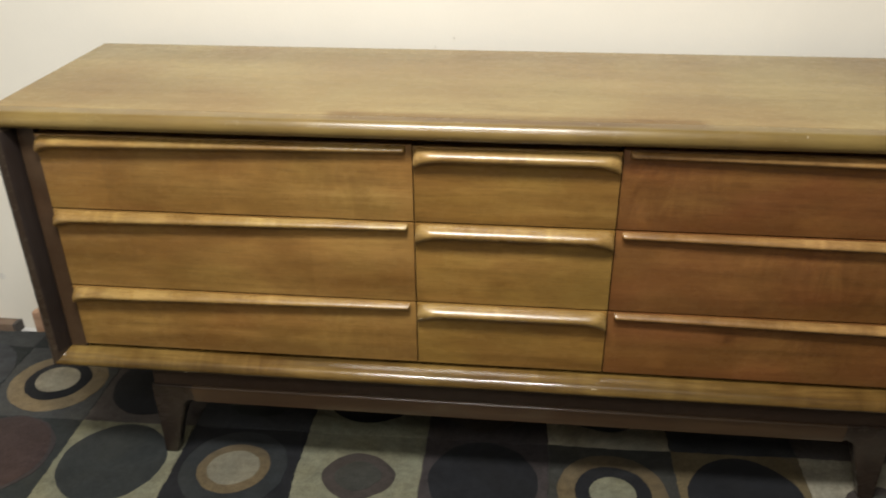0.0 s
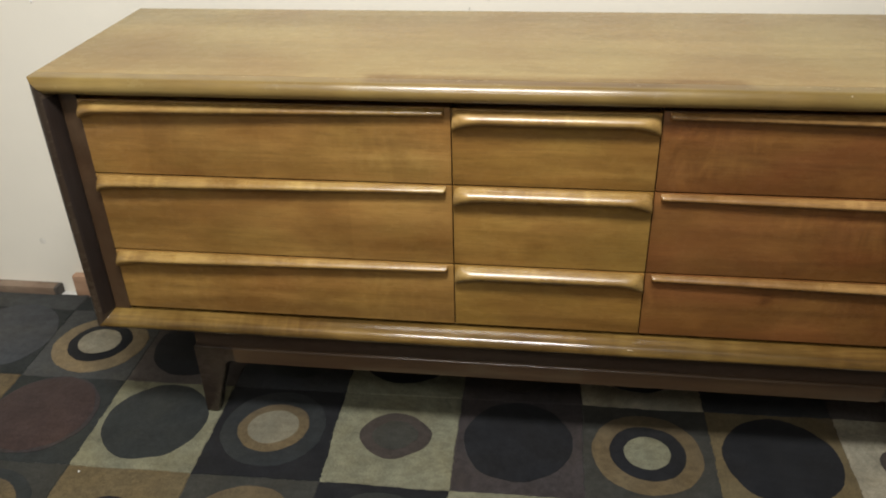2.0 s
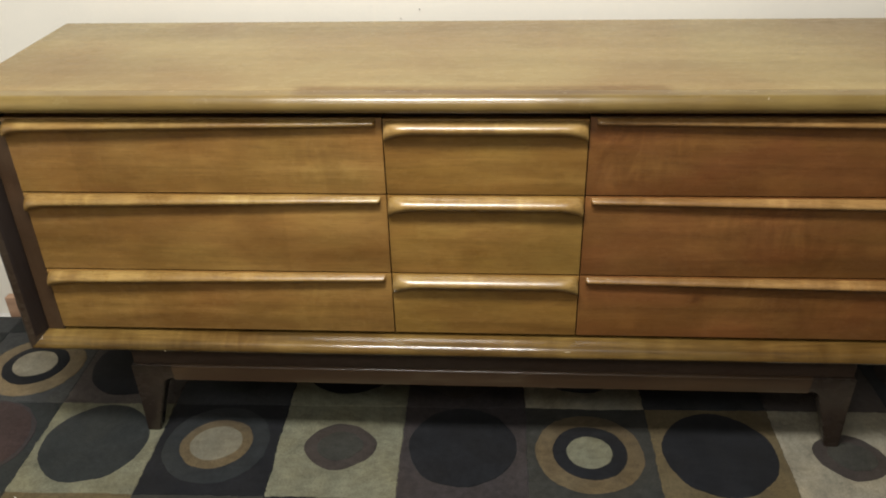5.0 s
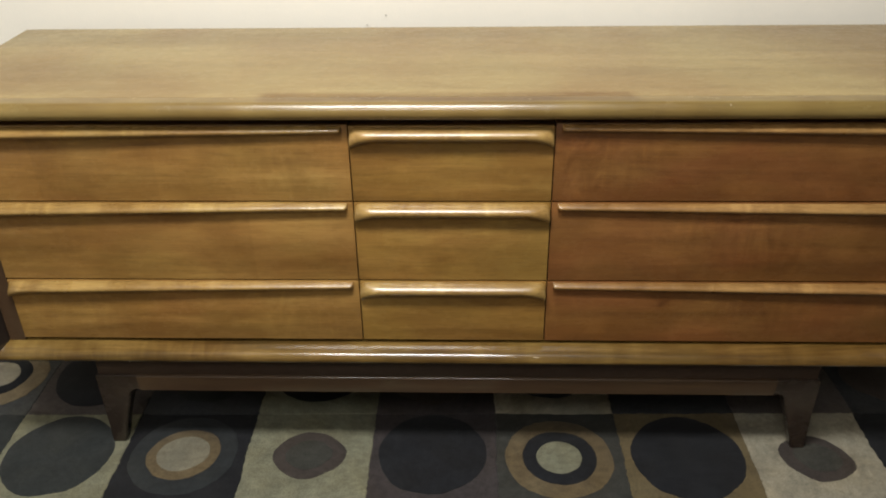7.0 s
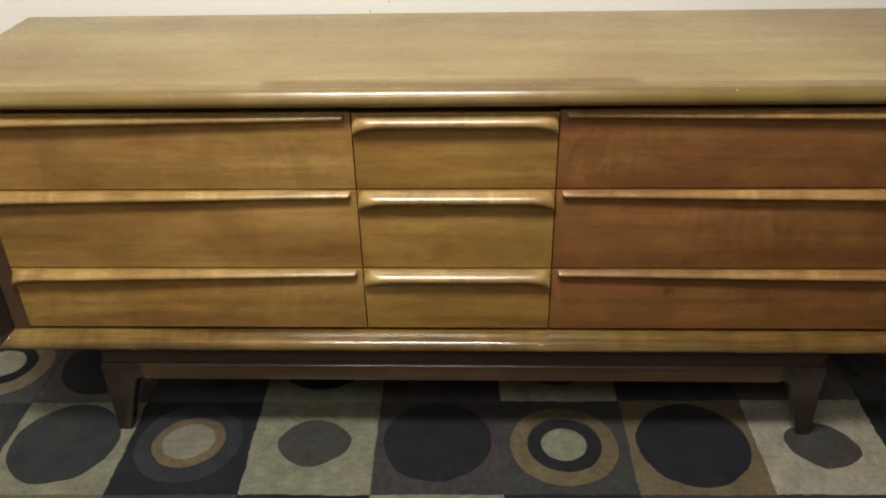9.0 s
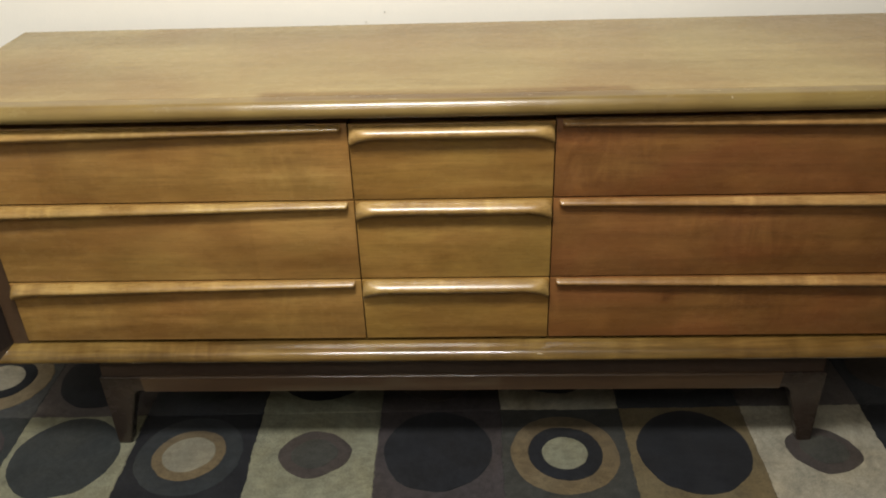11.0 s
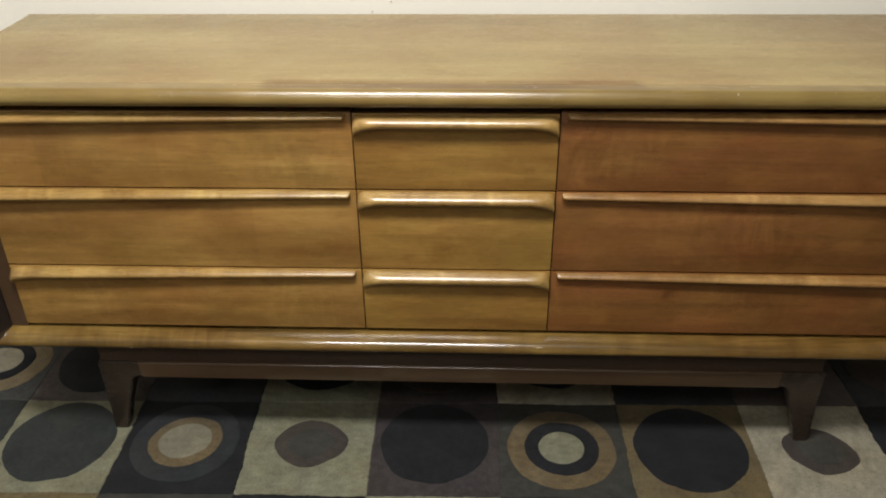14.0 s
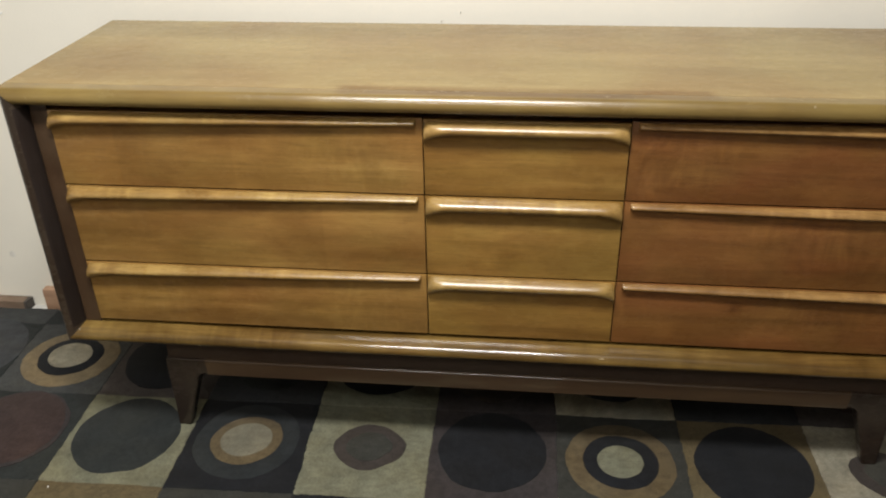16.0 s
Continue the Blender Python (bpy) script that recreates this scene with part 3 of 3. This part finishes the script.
# (row, column): ground colour, then discs from the outside in: (x, y, half width, half height, turn, colour)
SQUARES = {
    (0, -3): ("slate", [(-1.63, 0.01, 0.11, 0.11, 0, "brown")]),
    (0, -2): ("tan", [(-1.385, 0.02, 0.095, 0.10, 0, "black")]),
    (0, -1): ("slate", [(-1.110, 0.030, 0.124, 0.126, 0, "umber"), (-1.110, 0.030, 0.116, 0.118, 0, "maroon")]),
    (0, 0): ("cream", [(-0.841, 0.033, 0.114, 0.119, 0, "slate")]),
    (0, 1): ("black", [(-0.573, 0.036, 0.113, 0.114, 20, "ash"), (-0.573, 0.036, 0.077, 0.073, 20, "tan"), (-0.573, 0.036, 0.055, 0.051, 20, "pearl")]),
    (0, 2): ("cream", [(-0.306, 0.039, 0.076, 0.070, 8, "taupe"), (-0.306, 0.039, 0.050, 0.044, 8, "grey")]),
    (0, 3): ("umber", [(-0.046, 0.050, 0.115, 0.116, 0, "black")]),
    (0, 4): ("moss", [(0.221, 0.038, 0.112, 0.113, 0, "tan"), (0.221, 0.038, 0.078, 0.077, 0, "black"), (0.220, 0.037, 0.047, 0.047, 0, "cream")]),
    (0, 5): ("brown", [(0.489, 0.046, 0.115, 0.122, 0, "black")]),
    (0, 6): ("beige", [(0.754, 0.046, 0.076, 0.066, -18, "taupe"), (0.757, 0.046, 0.049, 0.041, -18, "grey")]),
    (0, 7): ("black", [(1.018, 0.062, 0.100, 0.105, 0, "cream")]),
    (0, 8): ("moss", [(1.29, 0.06, 0.11, 0.11, 0, "tan"), (1.29, 0.06, 0.07, 0.07, 0, "black")]),
    (1, -3): ("black", [(-1.63, 0.28, 0.10, 0.10, 0, "slate")]),
    (1, -2): ("slate", [(-1.366, 0.300, 0.131, 0.134, 0, "dusk")]),
    (1, -1): ("moss_lit", [(-1.100, 0.287, 0.116, 0.112, 0, "sand"), (-1.102, 0.291, 0.078, 0.076, 0, "black"), (-1.104, 0.293, 0.053, 0.050, 0, "beige")]),
    # columns 0 to 7, under the dresser: lighter pile colours brighten the shade
    (1, 0): ("umber_lifted", [(-0.845, 0.300, 0.110, 0.112, 0, "black")]),
    (1, 1): ("charcoal", [(-0.575, 0.305, 0.10, 0.10, 0, "slate")]),
    (1, 2): ("cream", [(-0.320, 0.310, 0.105, 0.100, 0, "black")]),
    (1, 3): ("umber", [(-0.055, 0.315, 0.11, 0.11, 0, "taupe")]),
    (1, 4): ("beige", [(0.215, 0.325, 0.10, 0.095, 0, "charcoal")]),
    (1, 5): ("charcoal", [(0.480, 0.325, 0.10, 0.10, 0, "charcoal")]),
    (1, 6): ("umber_lifted", [(0.745, 0.325, 0.09, 0.09, 0, "maroon")]),
    (1, 7): ("charcoal", [(1.020, 0.325, 0.115, 0.110, 0, "taupe")]),
    (1, 8): ("cream", [(1.275, 0.330, 0.08, 0.08, 0, "taupe")]),
    (-1, -3): ("cream", [(-1.63, -0.26, 0.08, 0.08, 0, "taupe")]),
    (-1, -2): ("black", [(-1.365, -0.255, 0.10, 0.10, 0, "slate")]),
    (-1, -1): ("moss", [(-1.100, -0.250, 0.112, 0.110, 0, "slate"), (-1.100, -0.250, 0.085, 0.083, 0, "tan"), (-1.100, -0.250, 0.05, 0.05, 0, "black")]),
    (-1, 0): ("brown", [(-0.828, -0.258, 0.085, 0.070, 0, "black")]),
    (-1, 1): ("moss", [(-0.560, -0.240, 0.110, 0.108, 0, "tan"), (-0.560, -0.242, 0.06, 0.06, 0, "slate")]),
    (-1, 2): ("black", [(-0.300, -0.235, 0.115, 0.112, 0, "slate")]),
    (-1, 3): ("cream", [(-0.040, -0.215, 0.095, 0.100, 0, "charcoal")]),
    (-1, 4): ("black", [(0.225, -0.230, 0.10, 0.10, 0, "slate")]),
    (-1, 5): ("moss", [(0.49, -0.225, 0.11, 0.11, 0, "tan"), (0.49, -0.225, 0.07, 0.07, 0, "black")]),
    (-1, 6): ("slate", [(0.755, -0.22, 0.11, 0.11, 0, "umber")]),
    (-1, 7): ("cream", [(1.02, -0.215, 0.08, 0.08, 0, "taupe")]),
    (-1, 8): ("brown", [(1.28, -0.21, 0.11, 0.11, 0, "black")]),
}
GROUNDS = ["slate", "cream", "black", "moss", "brown", "umber"]
for row in (-3, -2, -1, 0, 1):
    for col in range(-3, 9):
        known = (row, col) in SQUARES
        if known:
            ground, discs = SQUARES[row, col]
        else:
            ground = GROUNDS[(row * 5 + col * 7) % 6]
            mid = ORIGIN + U * (col + 0.5) + V * (row + 0.5)
            discs = [(mid.x, mid.y, 0.105, 0.105, 0, "black" if ground in ("cream", "brown", "umber") else "tan")]
        z = -0.0006 - 0.0004 * ((row * 3 + col) % 4)
        square = part("square", rug_square(row, col, z), PILE[ground], rug)
        for level, (cx, cy, rx, ry, turn, colour) in enumerate(discs):
            blob = discs[0][5] == "taupe"
            bm = wobbly_disc(cx, cy, rx, ry, radians(turn), row * 3.1 + col * 1.7 + level, 0.0004 + 0.0012 * level, 0.07 if blob else 0.035, 1.72 if blob else 2.0)
            part("circle", bm, PILE[colour], square)
for col in range(-3, 9):
    part("border_strip", rug_square(2, col, -0.002, (0.489 - (ORIGIN + U * col + V * 2).y) / V.y), PILE["moss_lit" if col < -1 else "slate" if col % 2 else "charcoal"], rug)

# ---- loose boards along the wall, on the pale floor edge that the rug leaves bare ----
tagged(mesh_object("floor_edge", box(WEST, -0.9, 0.484, WALL_Y - 0.0005, FLOOR, FLOOR + 0.003), M_PALE), "pale bare floor edge along the wall", "floor", kind="structure")
plank = tagged(new("wooden_plank"), "weathered reddish-brown wooden plank with dark sawn end along the wall", "plank")
part("plank_body", box(-2.20, -1.3340, 0.488, 0.518, FLOOR + 0.0032, 0.020, 0.002), M_PLANK, plank)
part("sawn_end", loft([[(x + (0.004 if y > 0.5 else 0.0), y, z) for y, z in ((0.4885, FLOOR + 0.0032), (0.5175, FLOOR + 0.0032), (0.5175, 0.0195), (0.4885, 0.0195))] for x in (-1.3378, -1.3270)]), M_SAWN, plank, "dark grey sawn end")
board = tagged(mesh_object("wooden_board", box(-1.276, -0.98, 0.497, 0.519, FLOOR + 0.0032, 0.056, 0.002), M_BOARD), "short reddish wooden board leaning behind the dresser", "board")


# ---- marks on the wall ----
def wall_mark(name, x, z, r, mat, label, depth=0.003):
    bm = bmesh.new()
    bmesh.ops.create_cone(bm, cap_ends=True, segments=10, radius1=r, radius2=r * 0.7, depth=depth, matrix=pose(x, WALL_Y - depth * 0.4, z, 90, 0, 0))
    return tagged(mesh_object(name, bm, mat), label, "mark", kind="structure")


wall_mark("nail_hole", -0.147, 0.799, 0.0015, M_DOT, "small dark nail hole in the cream wall")
wall_mark("nail_hole", -0.188, 0.779, 0.0013, M_DOT, "small dark nail hole in the cream wall")
wall_mark("paint_chip", -1.190, 0.787, 0.003, M_CHIP, "small white chip in the cream wall paint")
wall_mark("smudge", -1.345, 0.150, 0.010, M_SMUDGE, "faint grey smudge on the cream wall", 0.0006)

# ---- lint on the rug ----
bm = bmesh.new()
bmesh.ops.create_icosphere(bm, subdivisions=2, radius=0.0015, matrix=pose(-0.933, -0.133, 0.0016))
for v in bm.verts:
    v.co += Vector((0.5, 0.8, 0.3)) * 0.0012 * noise.noise(v.co * 700)
tagged(mesh_object("lint", bm, M_CHIP), "tiny white speck of lint on the brown rug square", "lint")


# ---- nicks in the finish ----
def nick(parent, x, y, z, wide, high):
    """A shallow chip that shows pale bare wood."""
    bm = bmesh.new()
    bmesh.ops.create_icosphere(bm, subdivisions=2, radius=1.0)
    for v in bm.verts:
        v.co = Vector((v.co.x * wide, v.co.y * 0.0006, v.co.z * high)) * (1 + 0.35 * noise.noise(v.co * 2.1 + Vector((x, 0, z)) * 40)) + Vector((x, y, z))
    part("nick", bm, M_NICK, parent, "pale bare-wood nick")


nick(lip, -0.314, 0.0010, 0.7715, 0.0013, 0.0012)
nick(lip, 0.4435, 0.0045, 0.7850, 0.0009, 0.0034)
nick(bottom_board, -0.6205, 0.0009, 0.2729, 0.0011, 0.0006)
nick(bottom_board, 0.158, 0.0018, 0.2880, 0.0060, 0.0007)
